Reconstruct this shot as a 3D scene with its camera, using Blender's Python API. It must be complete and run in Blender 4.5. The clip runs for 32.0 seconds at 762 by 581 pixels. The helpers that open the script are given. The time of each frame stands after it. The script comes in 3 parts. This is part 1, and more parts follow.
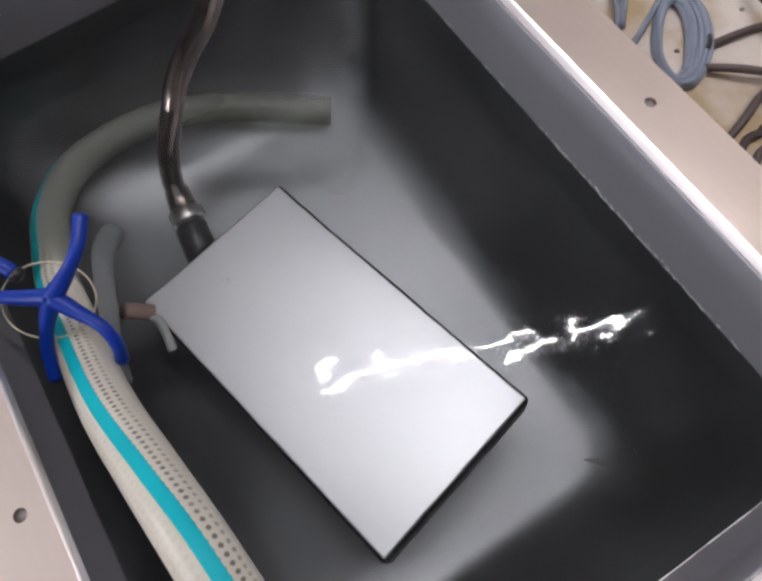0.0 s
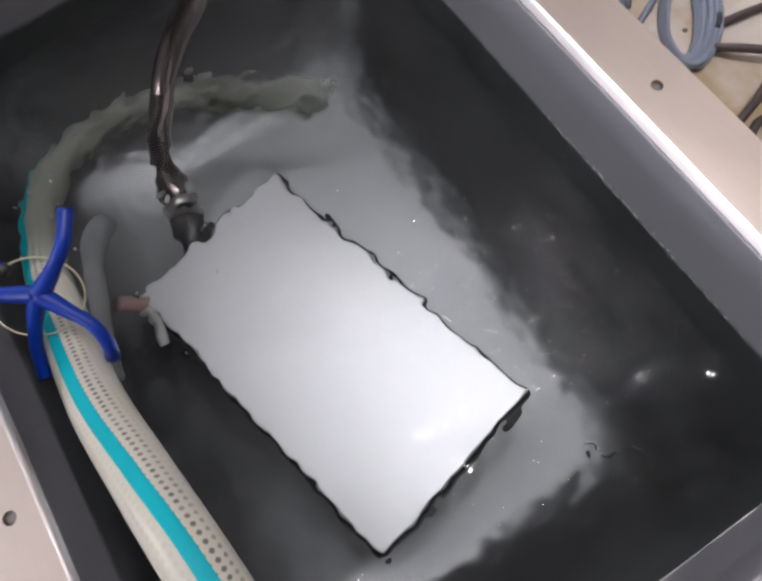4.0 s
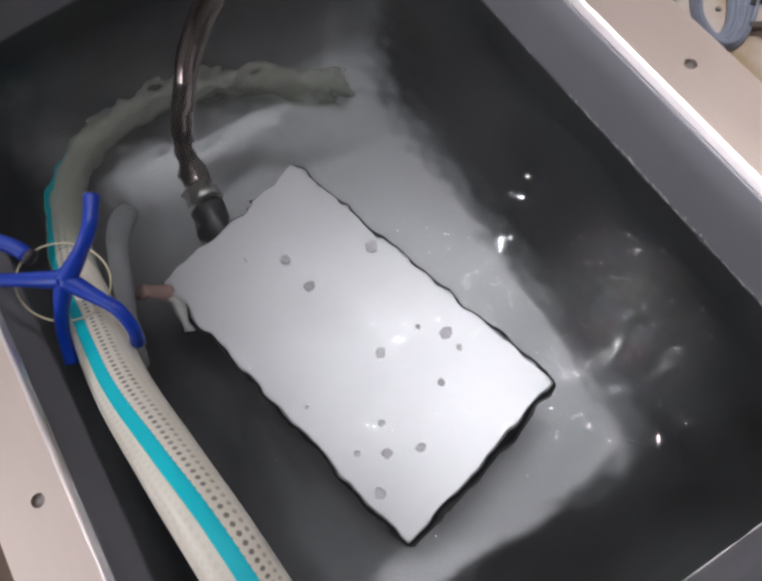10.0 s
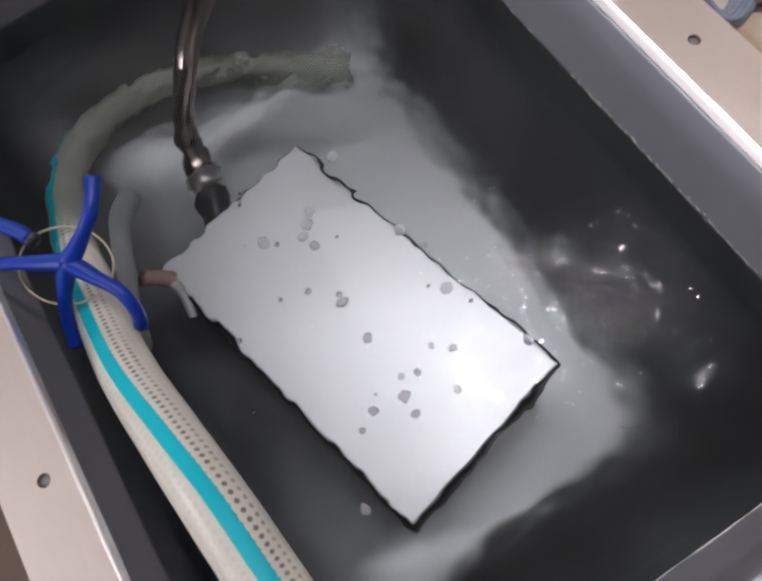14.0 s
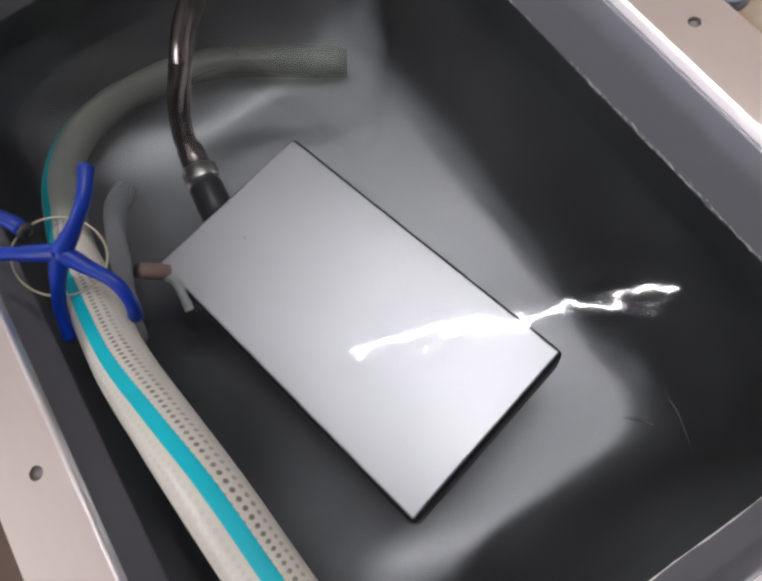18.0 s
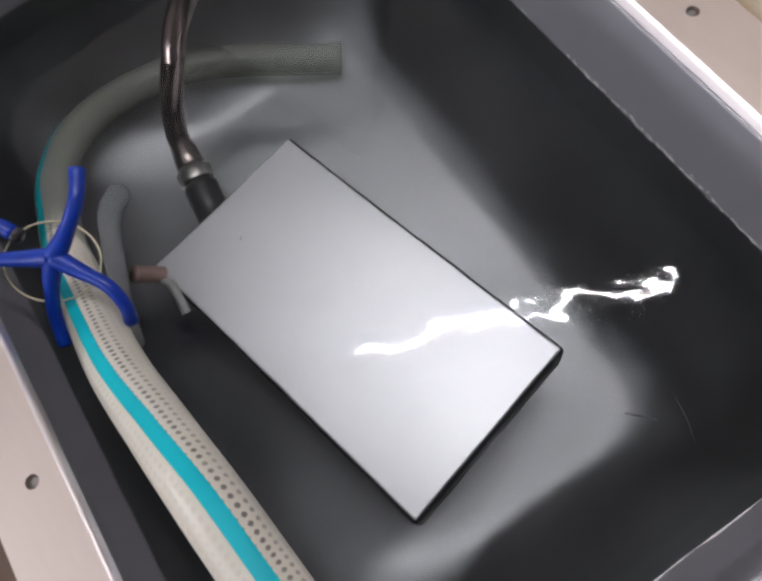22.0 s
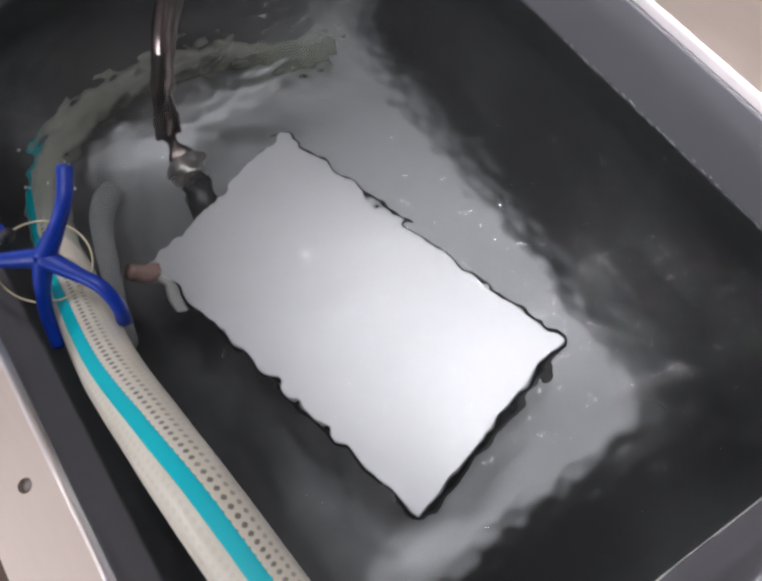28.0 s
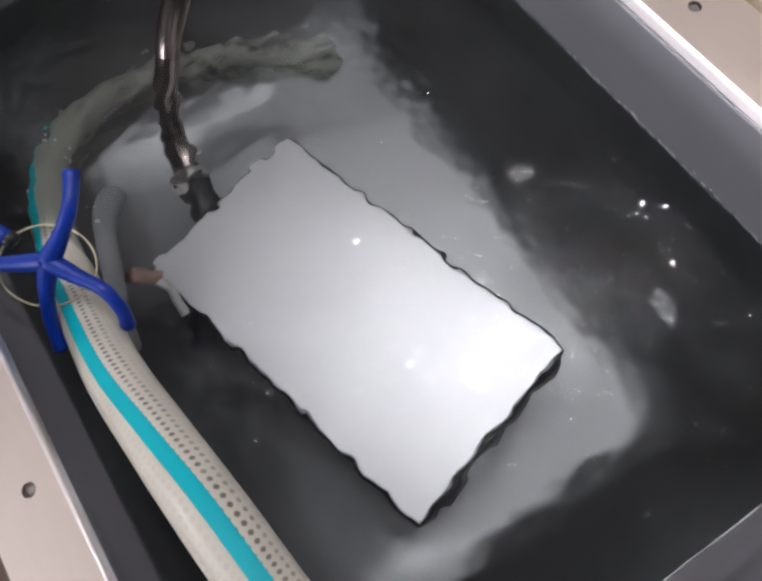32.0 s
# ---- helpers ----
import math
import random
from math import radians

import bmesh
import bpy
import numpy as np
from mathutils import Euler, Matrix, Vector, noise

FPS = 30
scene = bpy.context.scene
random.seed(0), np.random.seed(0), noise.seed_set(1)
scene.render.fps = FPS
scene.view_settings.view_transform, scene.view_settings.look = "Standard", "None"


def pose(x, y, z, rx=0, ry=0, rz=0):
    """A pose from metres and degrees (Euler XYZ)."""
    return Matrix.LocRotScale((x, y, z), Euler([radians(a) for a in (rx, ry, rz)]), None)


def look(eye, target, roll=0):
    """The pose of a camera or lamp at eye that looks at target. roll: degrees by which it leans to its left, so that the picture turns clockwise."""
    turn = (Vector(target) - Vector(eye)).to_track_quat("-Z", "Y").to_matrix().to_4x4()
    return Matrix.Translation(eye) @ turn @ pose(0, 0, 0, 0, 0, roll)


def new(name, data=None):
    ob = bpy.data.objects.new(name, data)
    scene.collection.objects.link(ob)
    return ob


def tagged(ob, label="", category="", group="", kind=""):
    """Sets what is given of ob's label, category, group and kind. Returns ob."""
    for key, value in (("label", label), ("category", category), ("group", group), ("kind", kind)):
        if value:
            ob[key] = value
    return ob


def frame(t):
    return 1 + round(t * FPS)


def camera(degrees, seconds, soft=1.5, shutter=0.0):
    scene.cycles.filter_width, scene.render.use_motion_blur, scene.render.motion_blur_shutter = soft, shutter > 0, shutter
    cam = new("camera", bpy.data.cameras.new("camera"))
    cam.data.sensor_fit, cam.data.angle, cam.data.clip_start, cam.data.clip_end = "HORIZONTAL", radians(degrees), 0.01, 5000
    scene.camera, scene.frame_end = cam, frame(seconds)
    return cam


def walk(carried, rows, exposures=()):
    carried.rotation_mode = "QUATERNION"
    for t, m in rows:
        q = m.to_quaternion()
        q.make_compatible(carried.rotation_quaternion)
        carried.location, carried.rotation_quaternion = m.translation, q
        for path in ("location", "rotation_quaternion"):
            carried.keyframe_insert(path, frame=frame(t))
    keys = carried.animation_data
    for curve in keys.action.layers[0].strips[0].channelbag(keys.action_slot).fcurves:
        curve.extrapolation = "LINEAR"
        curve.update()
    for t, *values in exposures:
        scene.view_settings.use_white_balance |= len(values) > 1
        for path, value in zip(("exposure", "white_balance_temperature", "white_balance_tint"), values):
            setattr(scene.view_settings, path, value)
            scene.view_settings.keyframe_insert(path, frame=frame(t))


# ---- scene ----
cam = camera(67.7, 32.0, soft=3.0)
PATH = [
    (0, 0.1380, -0.0866, 0.2719, 19.05, 2.77, -32.82),
    (0.5, 0.1394, -0.0848, 0.2715, 18.83, 2.71, -32.77),
    (1, 0.1420, -0.0814, 0.2700, 18.24, 2.70, -32.92),
    (1.5, 0.1436, -0.0794, 0.2678, 17.88, 2.72, -33.23),
    (2, 0.1439, -0.0799, 0.2657, 17.81, 2.79, -33.47),
    (2.5, 0.1448, -0.0794, 0.2650, 17.45, 2.90, -33.31),
    (3, 0.1458, -0.0801, 0.2643, 17.34, 3.13, -33.21),
    (3.5, 0.1463, -0.0809, 0.2647, 17.33, 3.19, -33.24),
    (5.5, 0.1426, -0.0847, 0.2650, 17.35, 3.72, -32.44),
    (6, 0.1422, -0.0857, 0.2652, 17.82, 3.78, -32.50),
    (6.5, 0.1428, -0.0854, 0.2635, 17.75, 3.83, -32.48),
    (7, 0.1429, -0.0843, 0.2634, 17.64, 4.09, -32.50),
    (7.5, 0.1419, -0.0833, 0.2628, 17.47, 4.18, -32.44),
    (8, 0.1423, -0.0826, 0.2632, 17.35, 4.33, -32.62),
    (8.5, 0.1405, -0.0823, 0.2623, 17.58, 4.60, -32.53),
    (9, 0.1400, -0.0830, 0.2616, 17.41, 4.69, -32.54),
    (9.5, 0.1396, -0.0832, 0.2604, 17.32, 4.77, -32.61),
    (10, 0.1388, -0.0834, 0.2594, 17.14, 4.90, -32.66),
    (10.5, 0.1393, -0.0839, 0.2594, 17.11, 4.95, -32.80),
    (11, 0.1387, -0.0851, 0.2594, 16.94, 4.99, -33.02),
    (11.5, 0.1372, -0.0856, 0.2583, 16.93, 5.12, -32.83),
    (12, 0.1378, -0.0870, 0.2574, 16.91, 5.22, -32.92),
    (12.5, 0.1378, -0.0885, 0.2574, 16.93, 5.28, -33.08),
    (13, 0.1377, -0.0886, 0.2580, 16.57, 5.17, -33.13),
    (13.5, 0.1363, -0.0886, 0.2583, 16.46, 5.31, -32.94),
    (14, 0.1360, -0.0887, 0.2572, 16.40, 5.38, -32.96),
    (14.5, 0.1360, -0.0889, 0.2558, 16.49, 5.41, -33.00),
    (16.5, 0.1355, -0.0908, 0.2494, 16.80, 5.35, -33.62),
    (17, 0.1370, -0.0924, 0.2506, 16.63, 5.53, -33.65),
    (17.5, 0.1354, -0.0945, 0.2515, 16.74, 5.63, -33.59),
    (18, 0.1330, -0.0944, 0.2502, 16.76, 5.56, -33.39),
    (18.5, 0.1341, -0.0943, 0.2485, 16.62, 5.63, -33.48),
    (19, 0.1354, -0.0926, 0.2471, 16.56, 5.67, -33.69),
    (19.5, 0.1352, -0.0927, 0.2463, 16.56, 5.82, -33.96),
    (20, 0.1341, -0.0952, 0.2475, 16.38, 5.88, -33.95),
    (20.5, 0.1321, -0.0957, 0.2472, 16.47, 5.71, -34.03),
    (21, 0.1319, -0.0948, 0.2473, 16.51, 5.66, -33.91),
    (21.5, 0.1337, -0.0930, 0.2471, 16.39, 5.69, -34.10),
    (22, 0.1347, -0.0933, 0.2465, 16.46, 5.88, -34.36),
    (22.5, 0.1360, -0.0930, 0.2453, 16.29, 5.91, -34.53),
    (23, 0.1350, -0.0939, 0.2446, 16.26, 5.97, -34.68),
    (23.5, 0.1337, -0.0944, 0.2439, 16.34, 5.94, -34.63),
    (24, 0.1329, -0.0932, 0.2418, 16.35, 5.75, -34.73),
    (24.5, 0.1358, -0.0930, 0.2405, 16.37, 6.03, -35.12),
    (25, 0.1361, -0.0938, 0.2423, 16.32, 5.96, -35.13),
    (25.5, 0.1348, -0.0931, 0.2414, 16.23, 5.98, -35.14),
    (27.5, 0.1385, -0.0942, 0.2395, 16.12, 6.49, -35.43),
    (28, 0.1384, -0.0950, 0.2401, 15.95, 6.71, -35.32),
    (28.5, 0.1383, -0.0935, 0.2391, 15.80, 6.50, -35.16),
    (29, 0.1387, -0.0908, 0.2400, 16.00, 6.36, -34.97),
    (29.5, 0.1395, -0.0900, 0.2417, 15.93, 6.38, -35.21),
    (30, 0.1395, -0.0914, 0.2428, 15.69, 6.47, -35.26),
    (30.5, 0.1401, -0.0912, 0.2393, 15.79, 6.89, -34.83),
    (31, 0.1411, -0.0916, 0.2385, 15.77, 6.99, -34.88),
    (31.5, 0.1398, -0.0905, 0.2401, 15.92, 6.62, -34.94),
    (32, 0.1362, -0.0898, 0.2437, 16.04, 5.91, -34.86),
]
walk(cam, [(t, pose(x, y, z, a, b, c)) for t, x, y, z, a, b, c in PATH])

# ---- plan, in metres: x across the tank, y along it, z = 0 on the rim ----
TANK_X0, TANK_W, TANK_Y0, TANK_Y1 = -0.019, 0.342, -0.1965, 0.336
FLOOR_Z, WATER_Z = -0.222, -0.0625
FLANGE = 0.041
EDGE_WEST = -0.0045
ROOM_FLOOR = -0.92
CEILING = 2.15

# ---- light ----
world = bpy.data.worlds.new("world")
scene.world = world
world.use_nodes = True
world.node_tree.nodes["Background"].inputs[0].default_value = (0.8, 0.88, 1.0, 1)
world.node_tree.nodes["Background"].inputs[1].default_value = 0.4


def added_lamp(name, eye, target, sx, sy, watts, colour):
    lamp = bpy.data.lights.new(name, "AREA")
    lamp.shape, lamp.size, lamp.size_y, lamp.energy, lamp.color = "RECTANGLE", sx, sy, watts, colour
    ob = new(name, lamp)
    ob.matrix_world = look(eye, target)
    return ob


# Unseen lamps added: west whitens the rim's bevel, north brightens the box face.
added_lamp("added_lamp_west", (-2.43, 0.4, 1.25), (0.0, 0.4, 1.25), 2.6, 0.6, 45, (0.94, 0.93, 1.0))
added_lamp("added_lamp_north", (0.5, 2.63, 0.85), (0.5, 0.0, 0.85), 2.4, 0.9, 11.0, (0.98, 0.94, 1.0))


# ---- materials ----
def nodes_of(name):
    m = bpy.data.materials.new(name)
    m.use_nodes = True
    return m, m.node_tree.nodes, m.node_tree.links, m.node_tree.nodes["Principled BSDF"]


def mat(name, colour, rough=0.5, metal=0.0, vary=0.12, scale=30.0, fine=400.0, bump=0.1, stretch=(1, 1, 1), depth=0.0005, spec=0.5, trans=0.0, ior=1.45, stain=None, stain_scale=8.0, stain_at=0.6):
    """A procedural surface: base colour with grain at two scales, uneven gloss and fine relief."""
    m, n, l, p = nodes_of(name)
    co = n.new("ShaderNodeTexCoord")
    mp = n.new("ShaderNodeMapping")
    mp.inputs["Scale"].default_value = stretch
    l.new(co.outputs["Object"], mp.inputs["Vector"])
    big, small = n.new("ShaderNodeTexNoise"), n.new("ShaderNodeTexNoise")
    big.inputs["Scale"].default_value, small.inputs["Scale"].default_value = scale, fine
    big.inputs["Detail"].default_value, small.inputs["Detail"].default_value = 6, 3
    for t in (big, small):
        l.new(mp.outputs[0], t.inputs["Vector"])
    add = n.new("ShaderNodeMath")
    add.operation = "MULTIPLY_ADD"
    add.inputs[1].default_value = 0.35
    l.new(small.outputs["Fac"], add.inputs[0])
    l.new(big.outputs["Fac"], add.inputs[2])
    ramp = n.new("ShaderNodeMapRange")
    ramp.inputs["From Min"].default_value, ramp.inputs["From Max"].default_value = 0.35, 1.0
    ramp.inputs["To Min"].default_value, ramp.inputs["To Max"].default_value = 1 - vary, 1 + vary
    l.new(add.outputs[0], ramp.inputs["Value"])
    mul = n.new("ShaderNodeVectorMath")
    mul.operation = "SCALE"
    mul.inputs[0].default_value = colour
    l.new(ramp.outputs[0], mul.inputs["Scale"])
    out = mul.outputs[0]
    if stain:
        st = n.new("ShaderNodeTexNoise")
        st.inputs["Scale"].default_value, st.inputs["Detail"].default_value = stain_scale, 5
        l.new(co.outputs["Object"], st.inputs["Vector"])
        sr = n.new("ShaderNodeMapRange")
        sr.inputs["From Min"].default_value, sr.inputs["From Max"].default_value = stain_at, stain_at + 0.12
        l.new(st.outputs["Fac"], sr.inputs["Value"])
        mix = n.new("ShaderNodeMix")
        mix.data_type = "RGBA"
        mix.inputs[7].default_value = (*stain, 1)
        l.new(sr.outputs[0], mix.inputs[0])
        l.new(out, mix.inputs[6])
        out = mix.outputs[2]
    l.new(out, p.inputs["Base Color"])
    rr = n.new("ShaderNodeMapRange")
    rr.inputs["From Min"].default_value, rr.inputs["From Max"].default_value = 0.35, 1.0
    rr.inputs["To Min"].default_value, rr.inputs["To Max"].default_value = rough * 0.8, rough * 1.25
    l.new(add.outputs[0], rr.inputs["Value"])
    l.new(rr.outputs[0], p.inputs["Roughness"])
    p.inputs["Metallic"].default_value = metal
    p.inputs["Specular IOR Level"].default_value = spec
    p.inputs["Transmission Weight"].default_value = trans
    p.inputs["IOR"].default_value = ior
    if bump:
        b = n.new("ShaderNodeBump")
        b.inputs["Strength"].default_value, b.inputs["Distance"].default_value = bump, depth
        l.new(add.outputs[0], b.inputs["Height"])
        l.new(b.outputs[0], p.inputs["Normal"])
    return m


def glow(name, colour, strength):
    m, n, l, p = nodes_of(name)
    p.inputs["Base Color"].default_value = (*colour, 1)
    p.inputs["Emission Color"].default_value = (*colour, 1)
    p.inputs["Emission Strength"].default_value = strength
    return m


def water_surface():
    """Clear water; the height of the ripples grows as the sheet rises, and their pattern runs on with it."""
    m, n, l, p = nodes_of("water")
    n.remove(p)
    geo, info = n.new("ShaderNodeNewGeometry"), n.new("ShaderNodeObjectInfo")
    sep = n.new("ShaderNodeSeparateXYZ")
    l.new(info.outputs["Location"], sep.inputs[0])
    amp = n.new("ShaderNodeMapRange")
    amp.inputs["From Min"].default_value, amp.inputs["From Max"].default_value = WATER_Z, WATER_Z + 0.004
    amp.inputs["To Min"].default_value, amp.inputs["To Max"].default_value = 0.025, 1.0
    l.new(sep.outputs[2], amp.inputs["Value"])
    w = n.new("ShaderNodeVectorMath")
    w.operation = "DOT_PRODUCT"
    w.inputs[1].default_value = (0.0, 3000.0, 5000.0)
    l.new(info.outputs["Location"], w.inputs[0])
    total = None
    sharp = n.new("ShaderNodeMath")
    sharp.operation = "POWER"
    sharp.inputs[1].default_value = 1.6
    l.new(amp.outputs[0], sharp.inputs[0])
    # long swells rise with the stirring, short ripples come in as it grows strong
    for sc, weight, gain in ((28.0, 0.36, amp.outputs[0]), (62.0, 0.52, amp.outputs[0]), (110.0, 0.80, sharp.outputs[0]), (190.0, 0.15, sharp.outputs[0])):
        t = n.new("ShaderNodeTexNoise")
        t.noise_dimensions = "4D"
        t.inputs["Scale"].default_value, t.inputs["Detail"].default_value = sc, 0.0
        l.new(geo.outputs["Position"], t.inputs["Vector"])
        k = n.new("ShaderNodeMath")
        k.operation = "MULTIPLY"
        k.inputs[1].default_value = 1.0 / sc
        l.new(w.outputs["Value"], k.inputs[0])
        l.new(k.outputs[0], t.inputs["W"])
        grown = n.new("ShaderNodeMath")
        grown.operation = "MULTIPLY"
        l.new(t.outputs["Fac"], grown.inputs[0])
        l.new(gain, grown.inputs[1])
        k = n.new("ShaderNodeMath")
        k.operation = "MULTIPLY_ADD"
        k.inputs[1].default_value, k.inputs[2].default_value = weight, 0.0
        l.new(grown.outputs[0], k.inputs[0])
        if total:
            l.new(total, k.inputs[2])
        total = k.outputs[0]
    b = n.new("ShaderNodeBump")
    b.inputs["Strength"].default_value, b.inputs["Distance"].default_value = 1.0, 0.0060
    l.new(total, b.inputs["Height"])
    fres = n.new("ShaderNodeFresnel")
    fres.inputs["IOR"].default_value = 1.36
    refr, glos, mix = n.new("ShaderNodeBsdfRefraction"), n.new("ShaderNodeBsdfGlossy"), n.new("ShaderNodeMixShader")
    refr.inputs["IOR"].default_value, refr.inputs["Roughness"].default_value = 1.333, 0.0
    refr.inputs["Color"].default_value = (0.76, 0.80, 0.785, 1)
    glos.inputs["Roughness"].default_value = 0.03
    blur = n.new("ShaderNodeMath")
    blur.operation = "MULTIPLY"
    blur.inputs[1].default_value = 0.02
    l.new(amp.outputs[0], blur.inputs[0])
    l.new(blur.outputs[0], refr.inputs["Roughness"])
    for k in (fres, refr, glos):
        l.new(b.outputs[0], k.inputs["Normal"])
    l.new(fres.outputs[0], mix.inputs[0])
    l.new(refr.outputs[0], mix.inputs[1])
    l.new(glos.outputs[0], mix.inputs[2])
    l.new(mix.outputs[0], n["Material Output"].inputs["Surface"])
    return m


def hose_wall():
    """Milky plastic with a woven thread inside, laid out along the hose; glassier under water, with the murky water's
    dimming painted in.
    """
    m, n, l, p = nodes_of("milky_reinforced_plastic")
    uv = n.new("ShaderNodeUVMap")
    sep = n.new("ShaderNodeSeparateXYZ")
    l.new(uv.outputs[0], sep.inputs[0])

    def op(kind, a, b, c=None):
        k = n.new("ShaderNodeMath")
        k.operation = kind
        for i, v in enumerate((a, b, c)):
            if v is None:
                continue
            if isinstance(v, (int, float)):
                k.inputs[i].default_value = v
            else:
                l.new(v, k.inputs[i])
        return k.outputs[0]
    u = op("MULTIPLY", sep.outputs[0], 2 * math.pi * 10)
    v = op("MULTIPLY", sep.outputs[1], 2 * math.pi / 0.0074)
    s1, s2 = op("SINE", op("ADD", u, v), 0), op("SINE", op("SUBTRACT", u, v), 0)
    hole = op("MULTIPLY", s1, s2)
    mask = n.new("ShaderNodeMapRange")
    mask.inputs["From Min"].default_value, mask.inputs["From Max"].default_value = 0.22, 0.55
    l.new(hole, mask.inputs["Value"])
    no = n.new("ShaderNodeTexNoise")
    no.inputs["Scale"].default_value = 60
    co = n.new("ShaderNodeTexCoord")
    l.new(co.outputs["Object"], no.inputs["Vector"])
    side = n.new("ShaderNodeMapRange")
    side.inputs["From Min"].default_value, side.inputs["From Max"].default_value = 0.17, 0.09
    l.new(sep.outputs[0], side.inputs["Value"])
    fac = op("MULTIPLY", mask.outputs[0], op("MULTIPLY_ADD", op("MULTIPLY", no.outputs["Fac"], side.outputs[0]), 1.9, 0.10))
    mix = n.new("ShaderNodeMix")
    mix.data_type = "RGBA"
    mix.inputs[6].default_value, mix.inputs[7].default_value = (0.54, 0.52, 0.44, 1), (0.15, 0.14, 0.12, 1)
    l.new(fac, mix.inputs[0])
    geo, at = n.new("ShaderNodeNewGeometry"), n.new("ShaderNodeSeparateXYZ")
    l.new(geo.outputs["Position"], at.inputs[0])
    submerged = n.new("ShaderNodeMapRange")
    submerged.inputs["From Min"].default_value, submerged.inputs["From Max"].default_value = WATER_Z + 0.002, WATER_Z - 0.012
    l.new(at.outputs[2], submerged.inputs["Value"])
    # base colour darkened and greyed below the waterline for the water's dimming
    murk_tone = n.new("ShaderNodeMix")
    murk_tone.data_type = "RGBA"
    murk_tone.inputs[7].default_value = (0.40, 0.40, 0.355, 1)
    l.new(submerged.outputs[0], murk_tone.inputs[0])
    l.new(mix.outputs[2], murk_tone.inputs[6])
    l.new(murk_tone.outputs[2], p.inputs["Base Color"])
    l.new(op("MULTIPLY", submerged.outputs[0], 0.3), p.inputs["Transmission Weight"])
    b = n.new("ShaderNodeBump")
    b.inputs["Strength"].default_value, b.inputs["Distance"].default_value = 0.35, 0.0006
    b.invert = True
    l.new(mask.outputs[0], b.inputs["Height"])
    l.new(b.outputs[0], p.inputs["Normal"])
    p.inputs["Roughness"].default_value = 0.33
    p.inputs["Subsurface Weight"].default_value = 0.25
    p.inputs["Subsurface Radius"].default_value = (0.004, 0.004, 0.003)
    p.inputs["Subsurface Scale"].default_value = 0.6
    # murk over the far end, put in as transparency growing with depth
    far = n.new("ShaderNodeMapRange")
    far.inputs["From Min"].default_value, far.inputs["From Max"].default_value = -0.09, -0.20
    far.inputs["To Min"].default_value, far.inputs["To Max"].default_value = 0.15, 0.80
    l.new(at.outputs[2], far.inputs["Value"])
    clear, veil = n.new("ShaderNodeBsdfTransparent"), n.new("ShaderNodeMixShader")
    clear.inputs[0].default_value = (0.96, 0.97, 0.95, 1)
    l.new(op("MULTIPLY", submerged.outputs[0], far.outputs[0]), veil.inputs[0])
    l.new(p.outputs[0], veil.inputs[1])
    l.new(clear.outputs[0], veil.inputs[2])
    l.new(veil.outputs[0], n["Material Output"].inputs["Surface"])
    return m


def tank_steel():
    """Dull steel, fully metallic below the waterline, paler and less metallic above it."""
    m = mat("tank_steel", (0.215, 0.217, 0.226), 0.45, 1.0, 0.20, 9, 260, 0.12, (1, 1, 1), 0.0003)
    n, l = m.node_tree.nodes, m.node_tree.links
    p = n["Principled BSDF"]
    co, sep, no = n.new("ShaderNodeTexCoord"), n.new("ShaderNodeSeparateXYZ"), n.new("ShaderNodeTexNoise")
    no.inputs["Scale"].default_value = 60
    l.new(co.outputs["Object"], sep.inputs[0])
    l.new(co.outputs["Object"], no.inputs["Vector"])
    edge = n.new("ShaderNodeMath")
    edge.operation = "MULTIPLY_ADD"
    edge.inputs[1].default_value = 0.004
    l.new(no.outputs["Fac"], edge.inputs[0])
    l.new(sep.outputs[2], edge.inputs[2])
    above_water = n.new("ShaderNodeMapRange")
    above_water.inputs["From Min"].default_value, above_water.inputs["From Max"].default_value = WATER_Z - ROOM_FLOOR - 0.001, WATER_Z - ROOM_FLOOR + 0.003
    l.new(edge.outputs[0], above_water.inputs["Value"])
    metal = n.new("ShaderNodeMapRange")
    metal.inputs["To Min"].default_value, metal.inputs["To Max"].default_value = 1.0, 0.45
    l.new(above_water.outputs[0], metal.inputs["Value"])
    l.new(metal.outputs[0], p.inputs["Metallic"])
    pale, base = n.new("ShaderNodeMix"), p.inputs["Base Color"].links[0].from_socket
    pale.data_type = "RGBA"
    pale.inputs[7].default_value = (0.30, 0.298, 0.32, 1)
    l.new(above_water.outputs[0], pale.inputs[0])
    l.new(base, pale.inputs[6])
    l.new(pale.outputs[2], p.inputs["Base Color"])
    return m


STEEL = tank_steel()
FLANGE_STEEL = mat("flange_steel", (0.78, 0.68, 0.60), 0.30, 1.0, 0.06, 10, 300, 0.10, (1, 0.15, 1), 0.0002)
LIP_STEEL = mat("lip_steel", (0.84, 0.80, 0.79), 0.34, 1.0, 0.08, 12, 300, 0.10, (1, 0.15, 1), 0.0002)
FACE_STEEL = mat("face_steel", (0.95, 0.94, 0.98), 0.56, 1.0, 0.05, 9, 300, 0.05, (1, 1, 1), 0.0002)
# near-black steel: the dark that the box edges mirror is put into colour
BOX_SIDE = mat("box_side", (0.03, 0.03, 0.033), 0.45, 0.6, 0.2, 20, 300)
PIPE_STEEL = mat("conduit_steel", (0.30, 0.25, 0.235), 0.2, 1.0, 0.2, 40, 500, 0.1, (1, 1, 1), 0.0003)
GLAND_BLACK = mat("gland_black", (0.02, 0.02, 0.022), 0.4, 0.0, 0.2)
